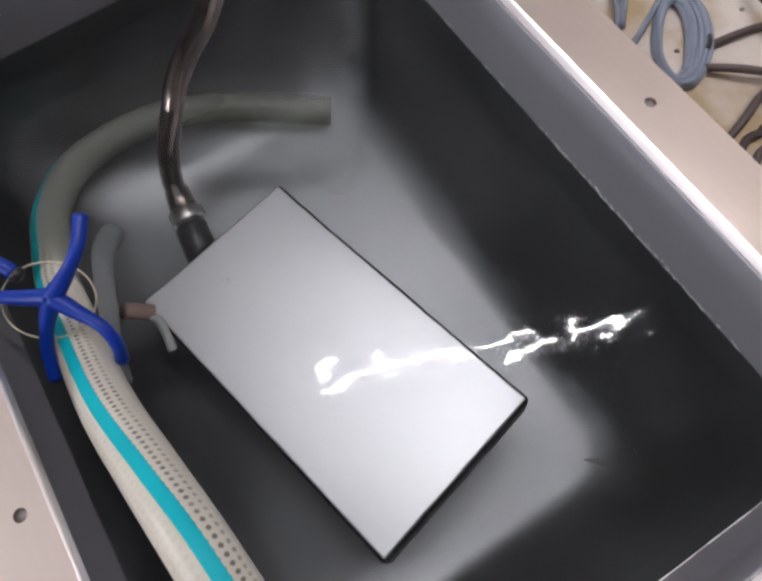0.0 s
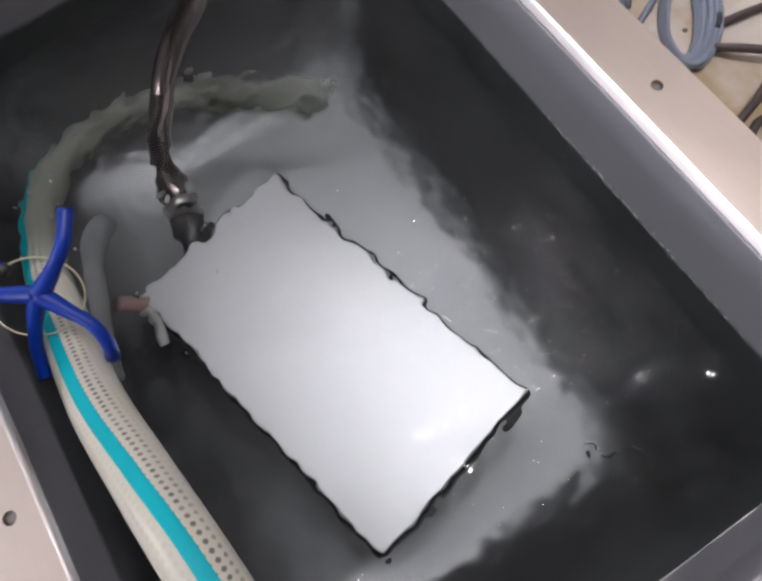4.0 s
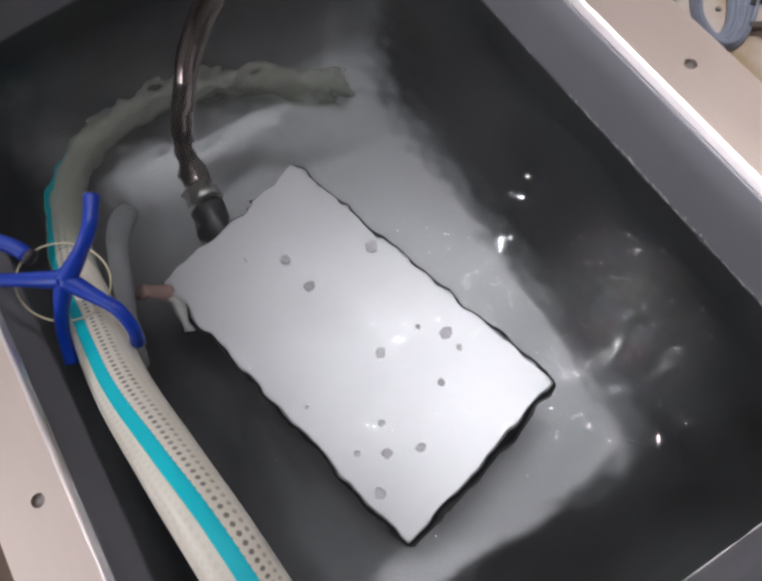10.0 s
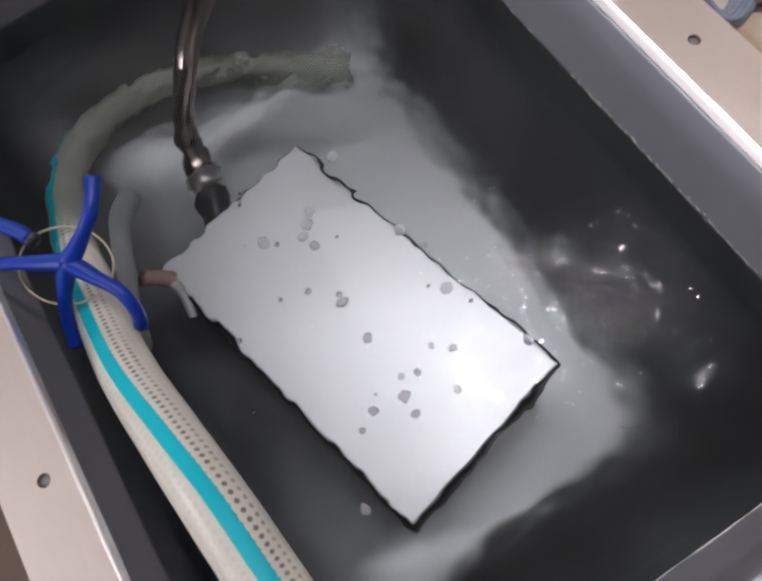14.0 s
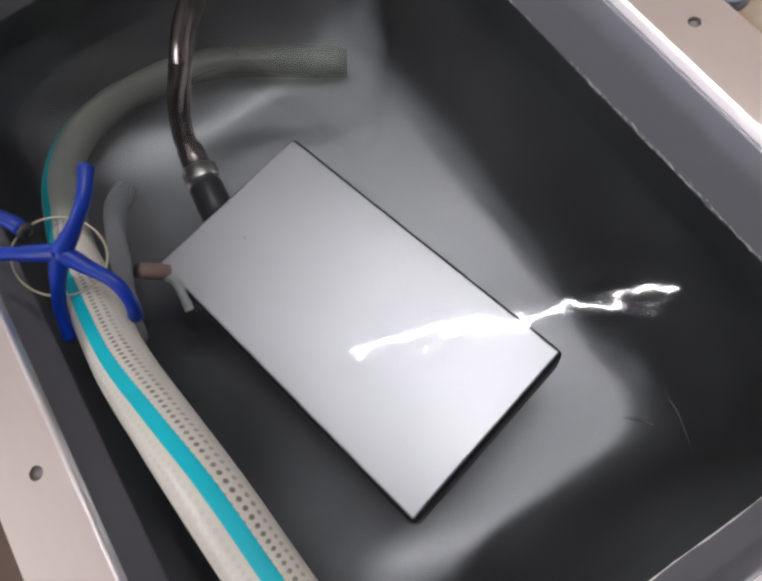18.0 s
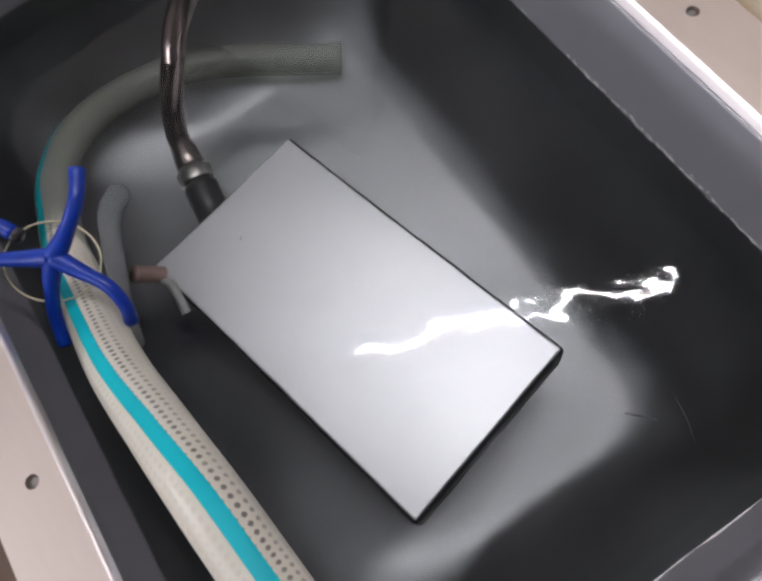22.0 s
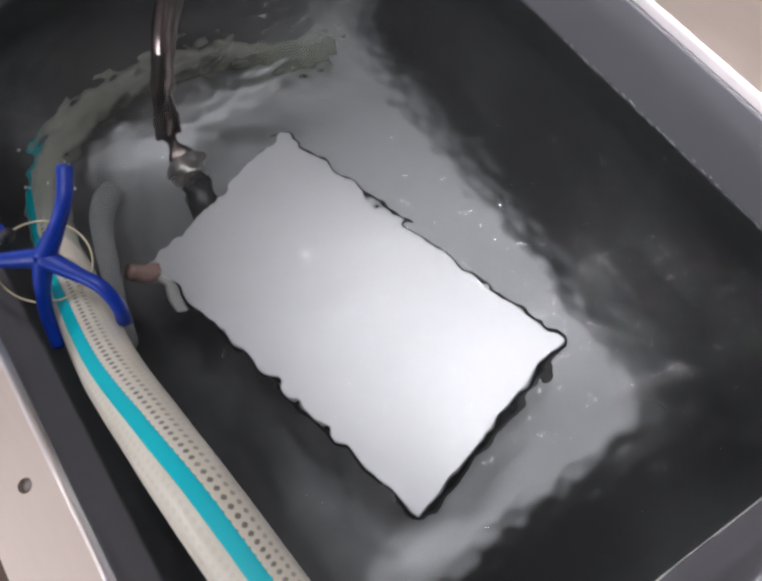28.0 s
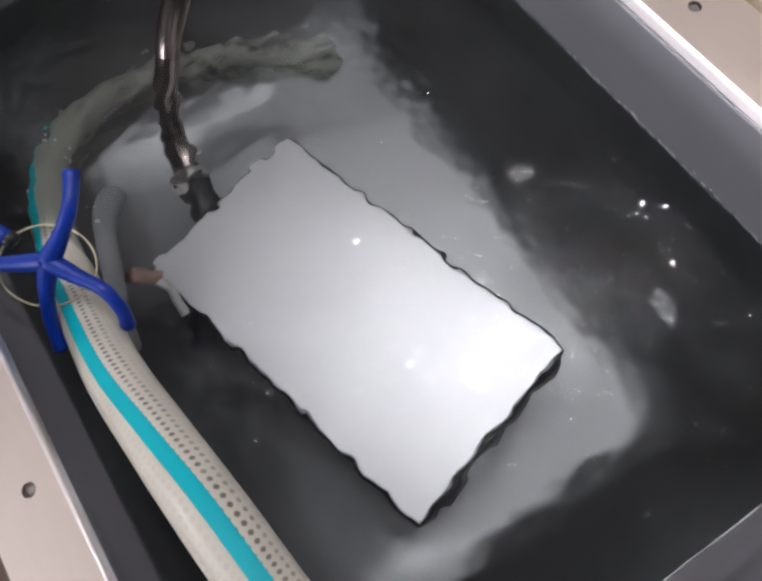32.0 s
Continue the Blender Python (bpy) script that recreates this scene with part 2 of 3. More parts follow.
NUT_STEEL = mat("nut_steel", (0.72, 0.69, 0.66), 0.28, 1.0, 0.1)
BLUE = mat("blue_plastic", (0.001, 0.028, 0.28), 0.38, 0.0, 0.2, 40, 500, 0.2, spec=0.4)
CYAN = mat("cyan_stripe", (0.0, 0.38, 0.44), 0.5, 0.0, 0.08, 40, 500, 0.1, spec=0.25)
CLEAR = mat("clear_plastic", (0.74, 0.77, 0.78), 0.06, 0.0, 0.05, 50, 300, 0.0, trans=0.85, ior=1.08)
WIRE = mat("pale_wire", (0.62, 0.58, 0.40), 0.3, 0.6, 0.1)
COPPER = mat("brown_rubber", (0.28, 0.18, 0.155), 0.5, 0.0, 0.3, 120)
CORD = mat("pale_cord", (0.34, 0.34, 0.33), 0.6, 0.0, 0.1)
CREAM = mat("cream_worktop", (0.58, 0.52, 0.46), 0.45, 0.0, 0.08, 9, 200, 0.1, stain=(0.40, 0.30, 0.17), stain_scale=14, stain_at=0.56)
GREY_CABLE = mat("grey_cable", (0.20, 0.23, 0.29), 0.42, 0.0, 0.15, 60)
BROWN_CABLE = mat("brown_cable", (0.065, 0.048, 0.044), 0.45, 0.0, 0.25, 60)
HOLE_DARK = mat("screw_dark", (0.22, 0.20, 0.19), 0.5, 0.5, 0.3)
PLASTER = mat("white_plaster", (0.72, 0.71, 0.72), 0.9, 0.0, 0.04, 3, 60, 0.2)
WALL_PAINT = mat("wall_paint", (0.70, 0.66, 0.65), 0.8, 0.0, 0.06, 3, 60, 0.2)
DARKENED_WALL = mat("darkened_wall", (0.10, 0.085, 0.075), 0.7, 0.0, 0.1, 3, 60, 0.2)
FLOOR_BROWN = mat("brown_floor", (0.13, 0.085, 0.06), 0.6, 0.0, 0.2, 4, 80, 0.2)
CABINET = mat("cabinet_grey", (0.25, 0.25, 0.26), 0.5, 0.3, 0.1)
LAMP_WHITE = mat("lamp_white", (0.8, 0.8, 0.8), 0.4, 0.0, 0.03)
TUBE_GLOW = glow("lit_tube", (1.0, 0.95, 1.0), 310.0)
SCALE_MARK = mat("lime_scale", (0.75, 0.75, 0.73), 0.8, 0.0, 0.2, 200)
SCRATCH = mat("scratch_dark", (0.17, 0.17, 0.17), 0.6, 0.2, 0.2)
WATER = water_surface()
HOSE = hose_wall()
# drops kept mostly white, so their glint is in the colour
DROP = mat("water_drop", (0.95, 0.97, 1.0), 0.05, 0.0, 0.0, bump=0, trans=0.35, ior=1.333)
BUBBLE = mat("grey_bubble", (0.78, 0.78, 0.80), 0.18, 0.0, 0.25, 300, 900, 0.0, trans=0.75, ior=1.2)


# ---- mesh helpers ----
def finish(bm, name, material, smooth=True):
    bmesh.ops.recalc_face_normals(bm, faces=bm.faces)
    me = bpy.data.meshes.new(name)
    bm.to_mesh(me)
    bm.free()
    me.materials.append(material)
    if smooth:
        me.polygons.foreach_set("use_smooth", [True] * len(me.polygons))
    return me


def part(name, bm, material, parent, label="", smooth=True):
    ob = new(name, finish(bm, name, material, smooth))
    ob.parent = parent
    if label:
        tagged(ob, label)
    return ob


def thing(name, label, category, at=(0, 0, 0), group="", kind=""):
    ob = new(name)
    ob.empty_display_size = 0.02
    ob.matrix_world = pose(*at)
    return tagged(ob, label, category, group, kind)


def box(bm, x0, x1, y0, y1, z0, z1, m=None, bevel=0.0):
    r = bmesh.ops.create_cube(bm, size=1.0)
    vs = r["verts"]
    bmesh.ops.transform(bm, matrix=pose((x0 + x1) / 2, (y0 + y1) / 2, (z0 + z1) / 2) @ Matrix.Diagonal((x1 - x0, y1 - y0, z1 - z0, 1)), verts=vs)
    if bevel:
        es = list({e for v in vs for e in v.link_edges})
        out = bmesh.ops.bevel(bm, geom=es, offset=bevel, segments=3, profile=0.5, affect="EDGES")
        vs = list({v for f in out["faces"] for v in f.verts} | {v for v in vs if v.is_valid})
    if m:
        bmesh.ops.transform(bm, matrix=m, verts=vs)
    return bm


def smooth_line(points, step):
    """Points along a smooth curve through the given ones, about a step apart."""
    p = [np.array(q, float) for q in points]
    p = [2 * p[0] - p[1], *p, 2 * p[-1] - p[-2]]
    out = []
    for i in range(1, len(p) - 2):
        a, b, c, d = p[i - 1:i + 3]
        k = max(2, int(np.linalg.norm((c - b)[:3]) / step))
        for s in range(k):
            t = s / k
            out.append(0.5 * (2 * b + (c - a) * t + (2 * a - 5 * b + 4 * c - d) * t * t + (3 * b - a - 3 * c + d) * t ** 3))
    out.append(p[-2])
    return out


def sweep(bm, points, radius, sides=16, step=0.004, refs=None, arc=(0, 1), lift=0.0, cap=True, grow=None):
    """A tube along the points. refs: directions from which the angle counts; arc: the share of the turn that is covered."""
    rows = [(*p, *(refs[i] if refs else (0, 0, 1))) for i, p in enumerate(points)]
    line = smooth_line(rows, step)
    n = len(line)
    whole = arc == (0, 1)
    uvl = bm.loops.layers.uv.verify()
    rings, along, last = [], [0.0], None
    for i, q in enumerate(line):
        p = Vector(q[:3])
        t = (Vector(line[min(i + 1, n - 1)][:3]) - Vector(line[max(i - 1, 0)][:3])).normalized()
        r = Vector(q[3:6])
        if refs is None and last is not None:
            r = last
        r = (r - t * r.dot(t))
        r = r.normalized() if r.length > 1e-5 else t.orthogonal().normalized()
        last = r
        s = t.cross(r)
        rad = (radius if grow is None else radius * grow(i / (n - 1))) + lift
        cnt = sides if whole else sides + 1
        ring = []
        for k in range(cnt):
            a = 2 * math.pi * (arc[0] + (arc[1] - arc[0]) * k / sides)
            ring.append(bm.verts.new(p + rad * (math.cos(a) * r + math.sin(a) * s)))
        rings.append(ring)
        if i:
            along.append(along[-1] + (p - Vector(line[i - 1][:3])).length)
    for i in range(n - 1):
        cnt = len(rings[i])
        for k in range(cnt if whole else cnt - 1):
            j = (k + 1) % cnt
            f = bm.faces.new((rings[i][k], rings[i][j], rings[i + 1][j], rings[i + 1][k]))
            us = (k / sides, (k + 1) / sides, (k + 1) / sides, k / sides)
            vs = (along[i], along[i], along[i + 1], along[i + 1])
            for lp, a, b in zip(f.loops, us, vs):
                lp[uvl].uv = (a, b)
    if cap and whole:
        bm.faces.new(rings[0])
        bm.faces.new(rings[-1][::-1])
    return bm


def lathe(bm, profile, m, sides=32):
    """Turns (radius, height) pairs about z, then moves by m."""
    rings = [[bm.verts.new(m @ Vector((r * math.cos(2 * math.pi * k / sides), r * math.sin(2 * math.pi * k / sides), h))) for k in range(sides)] for r, h in profile]
    for a, b in zip(rings, rings[1:]):
        for k in range(sides):
            bm.faces.new((a[k], a[(k + 1) % sides], b[(k + 1) % sides], b[k]))
    bm.faces.new(rings[0][::-1])
    bm.faces.new(rings[-1])
    return bm


def rounded(x0, x1, y0, y1, r, z, k=10):
    """A ring of points round a rectangle with rounded corners."""
    out = []
    for cx, cy, a0 in ((x1 - r, y1 - r, 0), (x0 + r, y1 - r, 90), (x0 + r, y0 + r, 180), (x1 - r, y0 + r, 270)):
        for i in range(k + 1):
            a = radians(a0 + 90 * i / k)
            out.append((cx + r * math.cos(a), cy + r * math.sin(a), z))
    return out


def loft(bm, rings, close_last=True):
    vs = [[bm.verts.new(p) for p in r] for r in rings]
    for a, b in zip(vs, vs[1:]):
        for k in range(len(a)):
            bm.faces.new((a[k], a[(k + 1) % len(a)], b[(k + 1) % len(a)], b[k]))
    if close_last:
        bm.faces.new(vs[-1])
    return bm


def holed_plate(bm, x0, x1, y0, y1, z0, z1, hx, hy, hr, m=None):
    """A flat bar with a round hole through it."""
    n = 32
    edge, circ = [], []
    for k in range(n):
        a = 2 * math.pi * (k + 0.5) / n
        c, s = math.cos(a), math.sin(a)
        circ.append((hx + hr * c, hy + hr * s))
        t = min(((x1 - hx) / c if c > 0 else (x0 - hx) / c), ((y1 - hy) / s if s > 0 else (y0 - hy) / s))
        edge.append([hx + t * c, hy + t * s])
    for cx in (x0, x1):
        for cy in (y0, y1):
            k = min(range(n), key=lambda i: (edge[i][0] - cx) ** 2 + (edge[i][1] - cy) ** 2)
            edge[k] = [cx, cy]
    rings = [[(x, y, z1) for x, y in circ], [(x, y, z1) for x, y in edge], [(x, y, z0) for x, y in edge], [(x, y, z0) for x, y in circ], [(x, y, z1) for x, y in circ]]
    vs = [[bm.verts.new(p) for p in r] for r in rings[:4]]
    vs.append(vs[0])
    for a, b in zip(vs, vs[1:]):
        for k in range(n):
            bm.faces.new((a[k], a[(k + 1) % n], b[(k + 1) % n], b[k]))
    return bm


# ---- the room, out of view but for what the steel and the water mirror ----
def slab(name, dims, material, label):
    ob = new(name, finish(box(bmesh.new(), *dims), name, material, False))
    return tagged(ob, label, name.split("_")[0], kind="structure")


RX0, RX1, RY0, RY1 = -2.4, 2.8, -2.3, 2.6
slab("floor", (RX0 - 0.1, RX1 + 0.1, RY0 - 0.1, RY1 + 0.1, ROOM_FLOOR - 0.1, ROOM_FLOOR), FLOOR_BROWN, "dark brown workshop floor")
slab("ceiling", (RX0 - 0.1, RX1 + 0.1, RY0 - 0.1, RY1 + 0.1, CEILING, CEILING + 0.1), PLASTER, "plain white plastered ceiling")


def lamp_wall(name, pieces):
    """A wall of the given slabs round an opening added to hold a lamp."""
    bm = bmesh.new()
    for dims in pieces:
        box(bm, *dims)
    tagged(new(name, finish(bm, name, WALL_PAINT, False)), "plain grey painted wall with an opening added for a lamp", "wall", kind="structure")


lamp_wall("wall_west", [(RX0 - 0.1, RX0, RY0, -0.9, ROOM_FLOOR, CEILING), (RX0 - 0.1, RX0, 1.7, RY1, ROOM_FLOOR, CEILING),
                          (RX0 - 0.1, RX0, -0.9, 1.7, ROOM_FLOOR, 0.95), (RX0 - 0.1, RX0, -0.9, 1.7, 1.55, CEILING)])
lamp_wall("wall_north", [(RX0 - 0.1, -0.7, RY1, RY1 + 0.1, ROOM_FLOOR, CEILING), (1.7, RX1 + 0.1, RY1, RY1 + 0.1, ROOM_FLOOR, CEILING),
                           (-0.7, 1.7, RY1, RY1 + 0.1, ROOM_FLOOR, 0.40), (-0.7, 1.7, RY1, RY1 + 0.1, 1.30, CEILING)])
slab("wall_east", (RX1, RX1 + 0.1, RY0, RY1, ROOM_FLOOR, CEILING), WALL_PAINT, "plain grey painted wall")
# unseen wall given a dark colour so the tank's steel mirrors less light
slab("wall_south", (RX0 - 0.1, RX1 + 0.1, RY0 - 0.1, RY0, ROOM_FLOOR, CEILING), DARKENED_WALL, "unseen wall, darkened to brown to dim the tank's reflections")

# the strip lamp hung under the ceiling, which the water mirrors
def strip_lamp(at, glow_material):
    lamp = thing("strip_lamp", "lit white fluorescent strip lamp hung under the ceiling", "lamp", at)
    part("tube", lathe(bmesh.new(), [(0.0070, -0.60), (0.0070, 0.60)], pose(0, 0, 0, 0, 90, 0), 20), glow_material, lamp, "glowing fluorescent tube")
    for sx in (-1, 1):
        part("lamp_holder", box(bmesh.new(), sx * 0.612 - 0.010, sx * 0.612 + 0.010, -0.014, 0.014, -0.018, 0.034, None, 0.003), LAMP_WHITE, lamp)
        part("hanger", box(bmesh.new(), sx * 0.45 - 0.002, sx * 0.45 + 0.002, -0.002, 0.002, 0.075, CEILING - at[2]), LAMP_WHITE, lamp)
    # housing made wide to hold the tube's light off the unseen ceiling
    part("housing", box(bmesh.new(), -0.63, 0.63, -0.060, 0.060, 0.035, 0.075, None, 0.003), LAMP_WHITE, lamp, "white lamp housing, widened to keep light off the ceiling")


strip_lamp((0.64, 0.166, 1.7, 0, 0, -23), TUBE_GLOW)

# ---- the tank ----
tank = thing("cleaning_tank", "deep stainless steel cleaning tank with a flat rim", "tank", (0, 0, ROOM_FLOOR))
up = Matrix.Translation((0, 0, -ROOM_FLOOR))


def build_tank():
    lip, cove, rc = 0.0042, 0.115, 0.055
    rings = []
    # outward offset on the long east side, on the rounder west side, and height
    for o, w, z in ((lip, lip * 0.52, 0.0), (lip * 0.93, lip * 0.43, -lip * 0.015), (lip * 0.82, lip * 0.25, -lip * 0.145), (lip * 0.7, lip * 0.15, -lip * 0.3), (lip * 0.5, lip * 0.07, -lip * 0.5),
                    (lip * 0.015, 0.0, -lip * 0.93), (0.0, 0.0, -lip), (lip * 0.2, 0.0004, -lip - 0.001)):
        rings.append(rounded(EDGE_WEST - w, TANK_W + o, TANK_Y0 - o, TANK_Y1 + o, rc + o, z))
    bm = loft(bmesh.new(), rings, False)
    bmesh.ops.transform(bm, matrix=up, verts=bm.verts)
    part("rim_lip", bm, LIP_STEEL, tank, "bright bevelled steel edge of the basin", False)
    rings = rings[-1:]
    rings.append(rounded(TANK_X0, TANK_W, TANK_Y0, TANK_Y1, rc, -lip - 0.002))
    for z in (-0.03, -0.055, -0.06, -0.065, -0.10):
        rings.append(rounded(TANK_X0, TANK_W, TANK_Y0, TANK_Y1, rc, z))
    for i in range(11):
        a = radians(90 * i / 10)
        o = cove * (1 - math.cos(a))
        # each side bends up over its own width: 0 for a round bend, 1 for a flat fold
        e, w, so, no = (width * (flat * math.sin(a) + (1 - flat) * (1 - math.cos(a))) for width, flat in ((0.074, 0.22), (0.130, 0.0), (0.050, 0.12), (0.104, 0.45)))
        rings.append(rounded(TANK_X0 + w, TANK_W - e, TANK_Y0 + so, TANK_Y1 - no, max(rc - 0.06 * o, 0.02), FLOOR_Z + cove * (1 - math.sin(a))))
    bm = loft(bmesh.new(), rings)
    bmesh.ops.transform(bm, matrix=up, verts=bm.verts)
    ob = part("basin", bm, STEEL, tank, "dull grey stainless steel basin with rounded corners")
    s = ob.modifiers.new("sheet", "SOLIDIFY")
    s.thickness, s.offset = 0.0015, 1.0
    for name, d, hole in (("rim_west", (-FLANGE, EDGE_WEST - 0.0021, TANK_Y0 - FLANGE, TANK_Y1 + FLANGE), (-0.0193, 0.0)),
                          ("rim_east", (TANK_W + 0.004, TANK_W + FLANGE, TANK_Y0 - FLANGE, TANK_Y1 + FLANGE), (TANK_W + 0.021, 0.0092)),
                          ("rim_south", (EDGE_WEST - 0.0021, TANK_W + 0.004, TANK_Y0 - FLANGE, TANK_Y0 - 0.004), (0.12, TANK_Y0 - 0.02)),
                          ("rim_north", (EDGE_WEST - 0.0021, TANK_W + 0.004, TANK_Y1 + 0.004, TANK_Y1 + FLANGE), (0.17, TANK_Y1 + 0.02))):
        bm = holed_plate(bmesh.new(), *d, -0.002, 0.0, *hole, 0.0033)
        bmesh.ops.transform(bm, matrix=up, verts=bm.verts)
        part("rim", bm, FLANGE_STEEL, tank, "flat satin steel rim with a screw hole", False)
        bm = bmesh.new()
        lathe(bm, [(0.0031, -0.02), (0.0031, -0.0022), (0.0024, -0.0014), (0.001, -0.0012)], pose(*hole, 0), 20)
        bmesh.ops.transform(bm, matrix=up, verts=bm.verts)
        part("screw", bm, HOLE_DARK, tank, "dark sunk screw")
    for d in ((-FLANGE, -FLANGE + 0.002, TANK_Y0 - FLANGE, TANK_Y1 + FLANGE), (TANK_W + FLANGE - 0.002, TANK_W + FLANGE, TANK_Y0 - FLANGE, TANK_Y1 + FLANGE),
              (-FLANGE, TANK_W + FLANGE, TANK_Y0 - FLANGE, TANK_Y0 - FLANGE + 0.002), (-FLANGE, TANK_W + FLANGE, TANK_Y1 + FLANGE - 0.002, TANK_Y1 + FLANGE)):
        bm = box(bmesh.new(), *d, -0.022, -0.0021)
        bmesh.ops.transform(bm, matrix=up, verts=bm.verts)
        part("rim_fold", bm, FLANGE_STEEL, tank)
    bm = box(bmesh.new(), -0.03, TANK_W + 0.03, TANK_Y0 - 0.03, TANK_Y1 + 0.03, ROOM_FLOOR, FLOOR_Z - 0.01)
    bmesh.ops.transform(bm, matrix=up, verts=bm.verts)
    part("base", bm, CABINET, tank, "grey metal base cabinet")


build_tank()


def build_water():
    bm = bmesh.new()
    nx, ny = 110, 170
    g = random.Random(4)
    waves = [(g.uniform(60, 260), g.uniform(0, 6.3), g.uniform(0, 6.3)) for _ in range(14)]
    vs = []
    for j in range(ny + 1):
        for i in range(nx + 1):
            x, y = TANK_X0 - 0.006 + (TANK_W - TANK_X0 + 0.012) * i / nx, TANK_Y0 - 0.008 + (TANK_Y1 - TANK_Y0 + 0.016) * j / ny
            z = sum(0.0013 / k * math.sin(k * (x * math.cos(d) + y * math.sin(d)) + f) for k, d, f in waves)
            vs.append(bm.verts.new((x, y, z)))
    for j in range(ny):
        for i in range(nx):
            a = j * (nx + 1) + i
            bm.faces.new((vs[a], vs[a + 1], vs[a + nx + 2], vs[a + nx + 1]))
    ob = new("water", finish(bm, "water", WATER))
    ob.location = (0, 0, WATER_Z)
    ob.visible_shadow = False
    return tagged(ob, "clear water filling the tank, calm then rippling", "water", kind="structure")


water = build_water()

# ---- the sunk transducer box with its conduit ----
E1, E2 = Vector((0.9740, 0.2265, -0.0385)).normalized(), Vector((-0.2265, 0.9740, -0.1085))
E2 = (E2 - E1 * E2.dot(E1)).normalized()
E3 = E1.cross(E2)
BOX_POSE = Matrix.Translation((0.1385, 0.0190, -0.1157)) @ Matrix((E1, E2, E3)).transposed().to_4x4()
HALF_W, HALF_L, BOX_H = 0.0648, 0.12, 0.034


def build_box():
    ob = new("transducer_box")
    ob.matrix_world = BOX_POSE
    tagged(ob, "flat white-grey steel transducer box lying under water", "transducer")
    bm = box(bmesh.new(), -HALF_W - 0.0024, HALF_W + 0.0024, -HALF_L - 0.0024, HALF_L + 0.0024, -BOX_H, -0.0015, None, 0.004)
    part("body", bm, BOX_SIDE, ob, "sealed steel body with mirrored dark put into its sides")
    bm = box(bmesh.new(), -HALF_W, HALF_W, -HALF_L, HALF_L, -0.004, 0.0, None, 0.0012)
    part("face", bm, FACE_STEEL, ob, "bright satin steel radiating face")
    for sx, sy in ((-1, -1), (1, -1), (-1, 1), (1, 1)):
        c = BOX_POSE @ Vector((sx * 0.05, sy * 0.10, -BOX_H))
        drop = (c.z - FLOOR_Z)
        bm = lathe(bmesh.new(), [(0.008, -drop), (0.008, 0.004)], pose(0, 0, 0), 16)
        m = BOX_POSE.inverted() @ Matrix.Translation(c)
        bmesh.ops.transform(bm, matrix=m, verts=bm.verts)
        part("foot", bm, GLAND_BLACK, ob)
    return ob


build_box()


def along(a, b):
    """A pose at a whose z axis points to b."""
    return Matrix.Translation(a) @ (Vector(b) - Vector(a)).to_track_quat("Z", "Y").to_matrix().to_4x4()


def build_conduit():
    ob = thing("conduit", "shiny brownish steel conduit rising from the water", "conduit", (0.10, 0.15, -0.15))
    inv = ob.matrix_world.inverted()

    def put(name, bm, material, label=""):
        bmesh.ops.transform(bm, matrix=inv, verts=bm.verts)
        return part(name, bm, material, ob, label)
    g0, g1 = (0.0985, 0.139, -0.146), (0.1041, 0.1778, -0.142)
    m = along(g0, g1)
    put("gland", lathe(bmesh.new(), [(0.0115, -0.012), (0.0125, 0.006), (0.0125, 0.022), (0.0105, 0.026)], m, 28), GLAND_BLACK, "black threaded gland")
    put("hex_nut", lathe(bmesh.new(), [(0.0105, 0.0262), (0.0135, 0.028), (0.0135, 0.0295), (0.0135, 0.038), (0.0115, 0.040)], m, 6), NUT_STEEL, "steel hexagon nut")
    put("sleeve", lathe(bmesh.new(), [(0.0095, 0.0402), (0.0105, 0.042), (0.0100, 0.056), (0.0085, 0.058)], m, 28), PIPE_STEEL)
    line = [(0.1050, 0.1860, -0.140), (0.1091, 0.2032, -0.130), (0.1180, 0.2100, -0.105), (0.1330, 0.2190, -0.075), (0.1475, 0.2270, -0.055), (0.1672, 0.2252, -0.030), (0.1854, 0.2117, 0.001), (0.2070, 0.2035, 0.05), (0.25, 0.215, 0.16), (0.32, 0.30, 0.24), (0.42, 0.40, 0.10), (0.47, 0.44, -0.02)]
    put("pipe", sweep(bmesh.new(), line, 0.0083, 24, 0.004), PIPE_STEEL, "polished brownish steel pipe")


build_conduit()


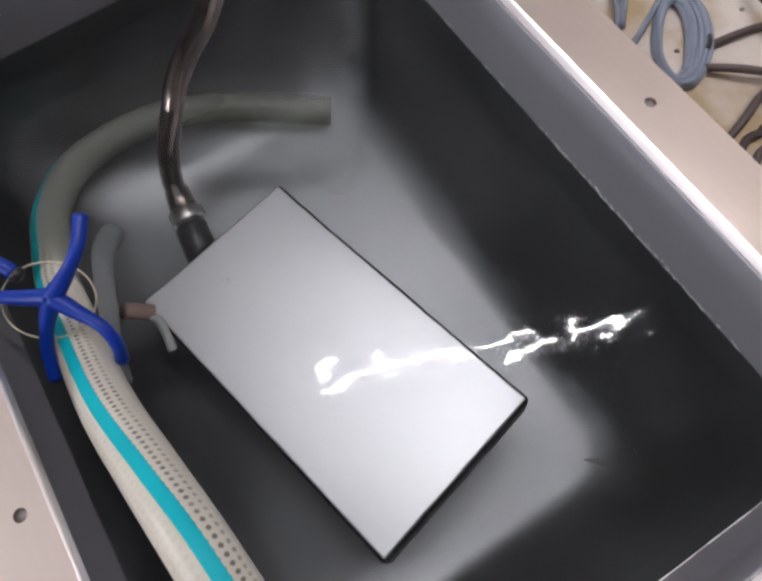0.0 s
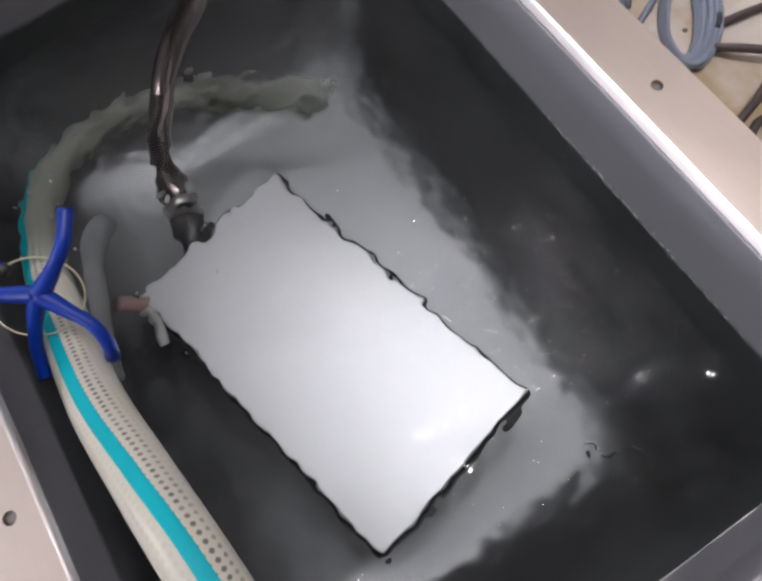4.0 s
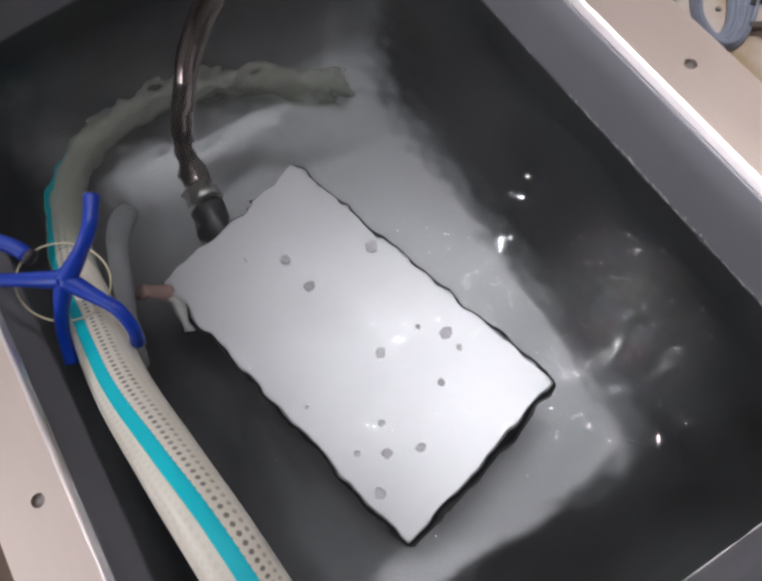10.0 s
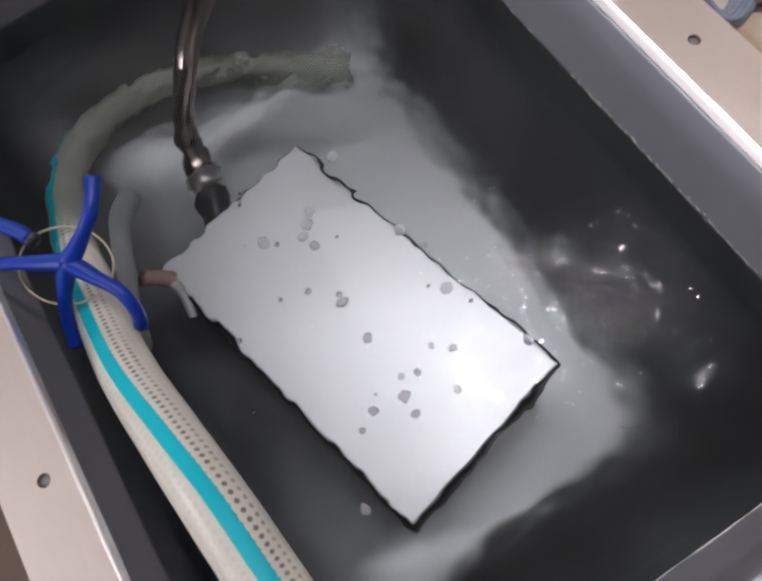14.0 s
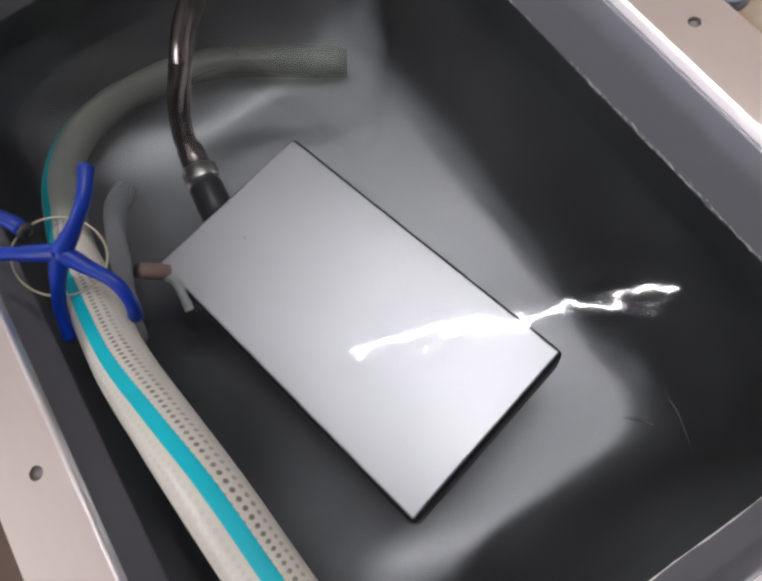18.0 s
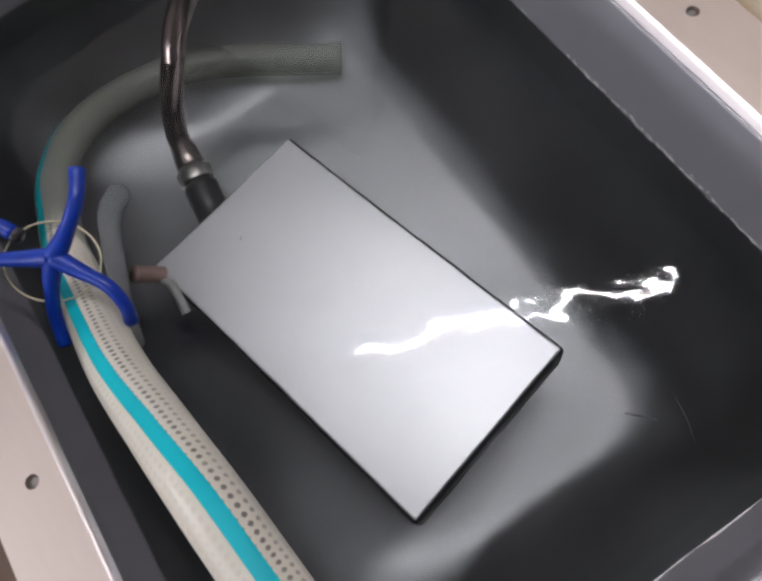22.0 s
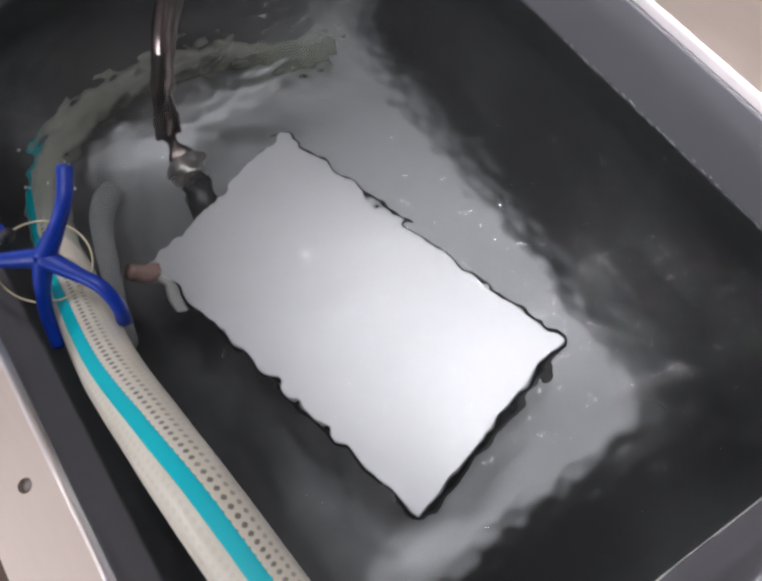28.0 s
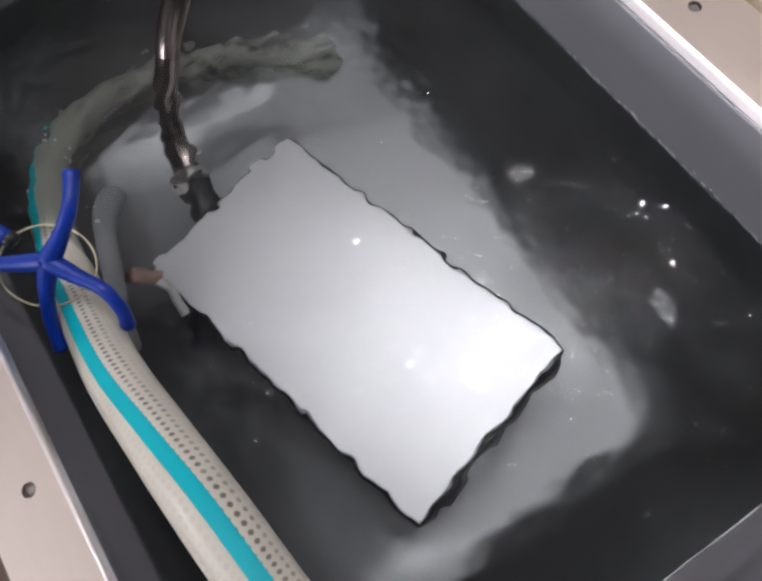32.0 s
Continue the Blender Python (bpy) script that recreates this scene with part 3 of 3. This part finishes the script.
def build_hose():
    ob = thing("reinforced_hose", "milky woven plastic hose with a cyan stripe, running into the water", "hose", (0.257, 0.2193, -0.2))
    inv = ob.matrix_world.inverted()
    line = [(0.30, -0.75, -0.55), (0.26, -0.60, -0.15), (0.19, -0.36, 0.06), (0.063, -0.154, 0.0232), (0.0593, -0.1218, 0.0222), (0.0545, -0.0901, 0.0178), (0.0505, -0.0566, 0.0170), (0.0410, -0.0172, 0.0031), (0.0279, 0.034, -0.0201), (0.018, 0.0979, -0.0508), (0.0142, 0.1394, -0.0698),
            (0.016, 0.1712, -0.085), (0.0222, 0.2146, -0.11), (0.0448, 0.2569, -0.14), (0.086, 0.2809, -0.165), (0.1369, 0.2814, -0.18), (0.1825, 0.2644, -0.19), (0.2256, 0.2394, -0.2), (0.2571, 0.2193, -0.206)]
    refs = [(0.3, 0, 1)] * 3 + [(0.4, 0, 0.9), (0.4, 0, 0.9), (0.38, 0, 0.9), (0.36, 0, 0.95), (0.2, 0, 1), (0.0, 0, 1), (-0.15, 0, 1), (-0.5, 0, 1), (-0.45, 0, 1), (-0.5, 0, 1), (-0.8, 0.2, 0.9), (-1, 1, 0.2), (0, 1, -1), (0.5, 1, -1), (0.5, 1, -1), (0.5, 1, -1)]
    R = 0.0139
    bm = sweep(bmesh.new(), line, R, 40, 0.004, refs, cap=False)
    bmesh.ops.transform(bm, matrix=inv, verts=bm.verts)
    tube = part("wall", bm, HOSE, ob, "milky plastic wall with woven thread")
    s = tube.modifiers.new("thick", "SOLIDIFY")
    s.thickness, s.offset = 0.003, -1.0
    bm = sweep(bmesh.new(), line[:15], R, 8, 0.004, refs[:15], (-0.040, 0.034), 0.0003)
    bmesh.ops.transform(bm, matrix=inv, verts=bm.verts)
    part("stripe", bm, CYAN, ob, "cyan stripe along the hose")


build_hose()


def moved(bm, m):
    bmesh.ops.transform(bm, matrix=m, verts=bm.verts)
    return bm


def build_blue_tie():
    mid = (0.0309, 0.0936, -0.0017)
    ob = thing("blue_tie", "branching blue plastic tie bent over the hose", "tie", mid)
    inv = ob.matrix_world.inverted()
    lines = ([mid, (0.0438, 0.0976, 0.004), (0.0573, 0.1045, 0.0105), (0.0659, 0.1187, 0.0119)],
             [mid, (0.0188, 0.1018, -0.0021), (0.0, 0.1134, -0.0002), (-0.03, 0.13, -0.001)],
             [mid, (0.0204, 0.0889, -0.0111), (0.0089, 0.0822, -0.0245), (-0.0001, 0.0712, -0.039)],
             [mid, (0.0374, 0.0815, -0.0066), (0.0445, 0.0683, -0.01), (0.0446, 0.0584, -0.0181), (0.0397, 0.0558, -0.0298)])
    for line in lines:
        part("arm", moved(sweep(bmesh.new(), line, 0.0037, 16, 0.002, grow=lambda q: 1.45 - 0.47 * min(1, 2.6 * q) + 0.12 * max(0, q - 0.85) / 0.15), inv), BLUE, ob)
    ob.location += Vector((0.0018, -0.0010, 0))
    tip = [(-0.02, 0.148, 0.0075), (0.004, 0.1368, 0.006), (0.0163, 0.1250, 0.001), (0.0205, 0.1172, -0.0022)]
    ob2 = thing("blue_tie", "blue plastic tie end with a dark collar beside the hose", "tie", tip[0])
    inv = ob2.matrix_world.inverted()
    part("arm", moved(sweep(bmesh.new(), tip, 0.0042, 16, 0.002), inv), BLUE, ob2)
    part("collar", moved(lathe(bmesh.new(), [(0.0036, -0.002), (0.0043, 0.0), (0.0043, 0.003), (0.0022, 0.0042)], along(tip[3], (0.0232, 0.1128, -0.0045)), 18), inv), GLAND_BLACK, ob2, "dark end collar")


build_blue_tie()


def build_ring():
    c, u, v = Vector((0.0247, 0.1024, -0.0171)), Vector((0.0214, -0.0142, -0.0025)), Vector((0.0117, 0.0166, 0.0059))
    ob = thing("wire_ring", "thin pale wire ring round the hose", "ring", c)
    pts = [u * math.cos(a) + v * math.sin(a) for a in [2 * math.pi * i / 40 for i in range(41)]]
    part("wire", sweep(bmesh.new(), pts, 0.0006, 8, 0.002, cap=False), WIRE, ob)


build_ring()


def build_clear_tube():
    line = [(0.062, 0.163, -0.080), (0.0565, 0.157, -0.0765), (0.0482, 0.1461, -0.0715), (0.0420, 0.1250, -0.0645), (0.0385, 0.1040, -0.0590), (0.0345, 0.0860, -0.0560), (0.0335, 0.0660, -0.0500), (0.0340, 0.0480, -0.0430)]
    ob = thing("clear_tube", "short translucent plastic tube lying against the hose", "tube", line[0])
    inv = ob.matrix_world.inverted()
    bulb = lambda q: (1.15 if q > 0.05 else 1.15 * math.sqrt(max(0.02, 1 - (1 - q / 0.05) ** 2))) - 0.3 * min(1, max(0, q - 0.12) / 0.2) - 0.62 * max(0, q - 0.40)
    part("wall", moved(sweep(bmesh.new(), line, 0.0077, 24, 0.0015, grow=bulb), inv), CLEAR, ob, "milky translucent plastic")
    stub = [(0.0400, 0.1080, -0.088), (0.0454, 0.1060, -0.096), (0.0530, 0.1020, -0.104)]
    part("stub", moved(sweep(bmesh.new(), stub, 0.0056, 16, 0.001), inv), COPPER, ob, "reddish brown rubber stub")
    strap = [(0.0500, 0.1010, -0.102), (0.0540, 0.0940, -0.103), (0.0542, 0.0840, -0.104), (0.0522, 0.0720, -0.108)]
    part("strap", moved(sweep(bmesh.new(), strap, 0.0030, 12, 0.001), inv), CORD, ob, "pale dangling strap end")


build_clear_tube()


# ---- marks on the steel ----
def build_marks():
    g = random.Random(11)
    bm = bmesh.new()
    for _ in range(120):
        y = g.choice((g.gauss(0.03, 0.012), g.gauss(-0.012, 0.014), g.gauss(-0.085, 0.022), g.uniform(-0.19, 0.2)))
        z = -0.0606 + g.gauss(0, 0.0008)
        w, h = g.uniform(0.0008, 0.0040), g.uniform(0.0003, 0.0008)
        pts = [bm.verts.new((TANK_W - 0.0019, y + w * math.cos(a) * g.uniform(0.5, 1), z + h * math.sin(a) * g.uniform(0.5, 1) + 0.08 * w * math.cos(a))) for a in [k * math.pi / 4 for k in range(8)]]
        bm.faces.new(pts)
    moved(bm, up)
    ob = part("lime_scale", bm, SCALE_MARK, tank, "broken pale lime line at the water's edge")
    tagged(ob, kind="stuff")
    bm = bmesh.new()
    line = [(0.06 + i * 0.028, TANK_Y0 + 0.0019, -0.0605 + g.gauss(0, 0.0009)) for i in range(10)]
    ob = part("lime_line", moved(sweep(bm, line, 0.0005, 6, 0.003, grow=lambda q: 0.6 + 0.4 * math.sin(61 * q) * math.sin(23 * q)), up), SCALE_MARK, tank, "thin pale lime line along the wall")
    for line, r in ((((0.2585, -0.1405, -0.2186), (0.2625, -0.1446, -0.2168), (0.2665, -0.1486, -0.2143), (0.2705, -0.1564, -0.2087)), 0.0014),
                    (((0.2905, -0.1450, -0.2038), (0.2880, -0.1540, -0.2015), (0.2844, -0.1620, -0.1977), (0.2714, -0.1795, -0.1800)), 0.0004)):
        part("scratch", moved(sweep(bmesh.new(), line, r, 8, 0.003, grow=lambda q: 0.15 + math.sin(math.pi * q)), up), SCRATCH, tank, "dark scuff on the steel")


build_marks()

# ---- the worktop beside the tank ----
WORKTOP = -0.034
slab("worktop_east", (TANK_W + FLANGE + 0.001, 1.5, -1.2, 1.4, -0.07, WORKTOP), CREAM, "cream worktop with brown stains")


def build_cables():
    g = random.Random(5)
    c, u, v = Vector((0.4368, 0.0452, WORKTOP)), Vector((0.0200, -0.0130, 0)), Vector((0.0230, 0.0270, 0))
    ob = thing("cable_coil", "coil of thin blue-grey cable lying on the worktop", "cable", c)
    # the loops lie close together on one side and fan out on the other
    for k in range(11):
        west, east = -0.70 + 0.03 * (k % 3), 0.20 + 0.052 * k
        q, lean = 0.86 + 0.022 * k, (east - west) / 2
        du = u * (east + west) / 2 + v * g.uniform(-0.04, 0.04)
        h = 0.0022 + 0.0016 * (k % 3) + 0.0004 * g.random()
        ph = g.uniform(0, 6.28)
        pts = [du + u * lean * math.cos(a) * (1 + 0.03 * math.sin(2 * a + ph)) + v * q * math.sin(a) + Vector((0, 0, h + 0.0008 * math.sin(3 * a + ph))) for a in [2 * math.pi * i / 28 for i in range(29)]]
        part("loop", sweep(bmesh.new(), pts, 0.0018, 12, 0.003, cap=False), GREY_CABLE, ob)
    part("bundle_tie", sweep(bmesh.new(), [u * 0.60 - v * 0.30 + Vector((0, 0, 0.006)), u * 0.65 - v * 0.16 + Vector((0, 0, 0.0072)), u * 0.66 + v * 0.0 + Vector((0, 0, 0.006))], 0.0016, 12, 0.001), GLAND_BLACK, ob, "black tie round the coil")
    for name, material, label, r, lines in (
            ("brown_cable", BROWN_CABLE, "dark brown cable crossing the worktop", 0.0026,
             (((0.440, 0.0330), (0.4726, 0.0275), (0.491, 0.0226), (0.56, 0.005), (0.66, -0.02)),
              ((0.4310, 0.0225), (0.4448, 0.0071), (0.4604, -0.0083), (0.50, -0.05), (0.58, -0.10)),
              ((0.392, -0.030), (0.4155, -0.0237), (0.4317, -0.0181), (0.4578, -0.0090), (0.52, 0.03), (0.60, 0.09)),
              ((0.392, -0.045), (0.4171, -0.0321), (0.4254, -0.0337), (0.4411, -0.0318), (0.50, -0.04), (0.60, -0.03)),
              ((0.392, -0.060), (0.412, -0.044), (0.430, -0.044), (0.455, -0.026), (0.49, -0.012), (0.58, -0.01)),
              ((0.50, 0.060), (0.492, 0.035), (0.482, 0.008), (0.468, -0.022), (0.44, -0.050), (0.42, -0.10)))),
            ("grey_cable", GREY_CABLE, "thin grey cable on the worktop", 0.0022,
             (((0.4085, 0.0600), (0.4301, 0.0697), (0.4488, 0.0791), (0.48, 0.10), (0.54, 0.12)),
              ((0.4090, 0.0760), (0.4165, 0.0843), (0.4255, 0.1009), (0.44, 0.13), (0.50, 0.17)),
              ((0.4120, 0.0740), (0.4207, 0.0863), (0.4310, 0.0986), (0.45, 0.12), (0.52, 0.15)),
              ((0.400, 0.10), (0.408, 0.12), (0.42, 0.15), (0.44, 0.20))))):
        for k, line in enumerate(lines):
            pts = [(x, y, WORKTOP + r + 0.0004 + (0.0045 * (k % 3) if 0 < i < len(line) - 1 else 0.0)) for i, (x, y) in enumerate(line)]
            ob = thing(name, label, "cable", pts[0], group=name.replace("_", " ") + "s")
            part("sheath", moved(sweep(bmesh.new(), pts, r, 12, 0.004), ob.matrix_world.inverted()), material, ob)
    for x, y in ((0.4310, 0.0414), (0.4880, 0.0426)):
        ob = new("screw_head", finish(lathe(bmesh.new(), [(0.0016, 0.0), (0.0016, 0.0006), (0.001, 0.0011)], pose(0, 0, 0), 16), "screw_head", HOLE_DARK))
        ob.location = (x, y, WORKTOP)
        tagged(ob, "small dark screw head in the worktop", "screw", group="worktop screws")


build_cables()


def build_grit():
    bm = bmesh.new()
    bmesh.ops.create_icosphere(bm, subdivisions=1, radius=0.0011)
    bmesh.ops.scale(bm, vec=(1.3, 0.9, 0.6), verts=bm.verts)
    ob = new("grit", finish(bm, "grit", SCALE_MARK))
    ob.matrix_world = BOX_POSE @ pose(-0.012, 0.088, 0.0005, 0, 0, 40)
    tagged(ob, "pale grain of lime lying on the steel face", "grit")


build_grit()


# ---- drops and bubbles of the stirred water ----
def build_drops():
    g = random.Random(3)
    drops, bubbles = [], []
    for k in range(12):
        bm = bmesh.new()
        bmesh.ops.create_icosphere(bm, subdivisions=2, radius=g.uniform(0.0006, 0.0013))
        bmesh.ops.scale(bm, vec=(1, 1, g.uniform(1.3, 2.6)), verts=bm.verts)
        ob = new("water_drop", finish(bm, "water_drop", DROP))
        drops.append(tagged(ob, "white drop of water, glint put into its colour, thrown up beside the hose", "drop", group="thrown drops"))
    for k in range(34):
        bm = bmesh.new()
        bmesh.ops.create_uvsphere(bm, u_segments=20, v_segments=10, radius=g.choice((0.0012, 0.0016, 0.002, 0.0028, 0.0036)))
        for vert in bm.verts:
            vert.co *= 1 + 0.35 * noise.noise(vert.co * 420 + Vector((k, 0, 0)))
        bmesh.ops.scale(bm, vec=(1, g.uniform(0.7, 1.3), 0.35), verts=bm.verts)
        ob = new("bubble", finish(bm, "bubble", BUBBLE))
        bubbles.append(tagged(ob, "small grey bubble drifting on the water", "bubble", group="drifting bubbles"))
    return drops, bubbles


drops, bubbles = build_drops()


# ---- motion ----
def motions():
    g = random.Random(9)
    rows = []
    # how far the water is stirred: seconds and lift
    stir = ((0.0, 0.00040), (0.3, 0.0006), (0.7, 0.0011), (1.0, 0.0019), (2.0, 0.0022), (6.0, 0.0023), (6.6, 0.0027), (7.2, 0.0024), (7.8, 0.0018),
            (8.6, 0.0017), (14.0, 0.0015), (14.6, 0.0012), (15.5, 0.0006), (16.5, 0.00022), (17.5, 0.00012), (25.6, 0.00013), (26.2, 0.0002), (27.0, 0.0019), (27.5, 0.0023), (32.1, 0.0023))
    for k in range(107):
        t = 0.3 * k
        level = float(np.interp(t, [a for a, _ in stir], [b for _, b in stir]))
        swing = (0.00004 if level < 0.0004 else 0.00025) * (1 if k % 2 else -1)
        z = WATER_Z + 0.0001 + level + swing * g.uniform(0.6, 1.2)
        rows.append((min(t, 32.0), pose(0.002 * math.sin(t * 1.3), 0.0025 * math.sin(t * 0.37) + 0.0005 * math.sin(t * 1.9), z)))
    rows.append((32.0, rows[-1][1] @ pose(0, 0, 0.0001)))
    walk(water, rows)

    # drops leap from the water beside the hose while it is stirred
    for k, ob in enumerate(drops):
        rest = pose(0.11 + 0.010 * (k % 6), 0.03 + 0.010 * (k // 6), FLOOR_Z + 0.004)
        rows, t = [(0.0, rest)], 1.0 + 0.17 * k
        while t < 31.6:
            if t < 8.4 or t > 26.8:
                x, y = g.uniform(0.0, 0.05), g.uniform(0.14, 0.23)
                h = g.uniform(0.008, 0.03)
                rows += [(t, pose(x, y, WATER_Z - 0.012)), (t + 0.1, pose(x, y, WATER_Z + h)), (t + 0.2, pose(x + 0.004, y, WATER_Z + h * 0.9)), (t + 0.3, pose(x + 0.007, y, WATER_Z - 0.012))]
                t += g.uniform(0.55, 1.3)
            elif rows[-1][1] is not rest:
                rows += [(t + 0.5, rest), (26.6, rest)]
                t = 27.0 + 0.1 * k
            else:
                t = 27.0 + 0.1 * k
        rows.append((32.0, rows[-1][1]))
        walk(ob, rows)

    # bubbles drift over the box for some seconds
    for k, ob in enumerate(bubbles):
        rest = pose(0.11 + 0.010 * (k % 6), -0.04 + 0.015 * (k // 6), FLOOR_Z + 0.003)
        a, b = g.uniform(-0.055, 0.06), g.triangular(-0.115, 0.09, -0.06)
        p = BOX_POSE @ Vector((a, b, 0))
        t0, t1 = 9.2 + 0.07 * k, 14.5 + 0.05 * k
        rows, t = [(0.0, rest), (t0 - 0.4, rest)], t0
        x, y = p.x, p.y
        while t < t1:
            rows.append((t, pose(x, y, WATER_Z + 0.0011)))
            x, y, t = x + g.uniform(-0.006, 0.006), y + g.uniform(-0.006, 0.006), t + 0.4
        rows += [(t1 + 0.4, rest), (32.0, rest)]
        walk(ob, rows)


motions()
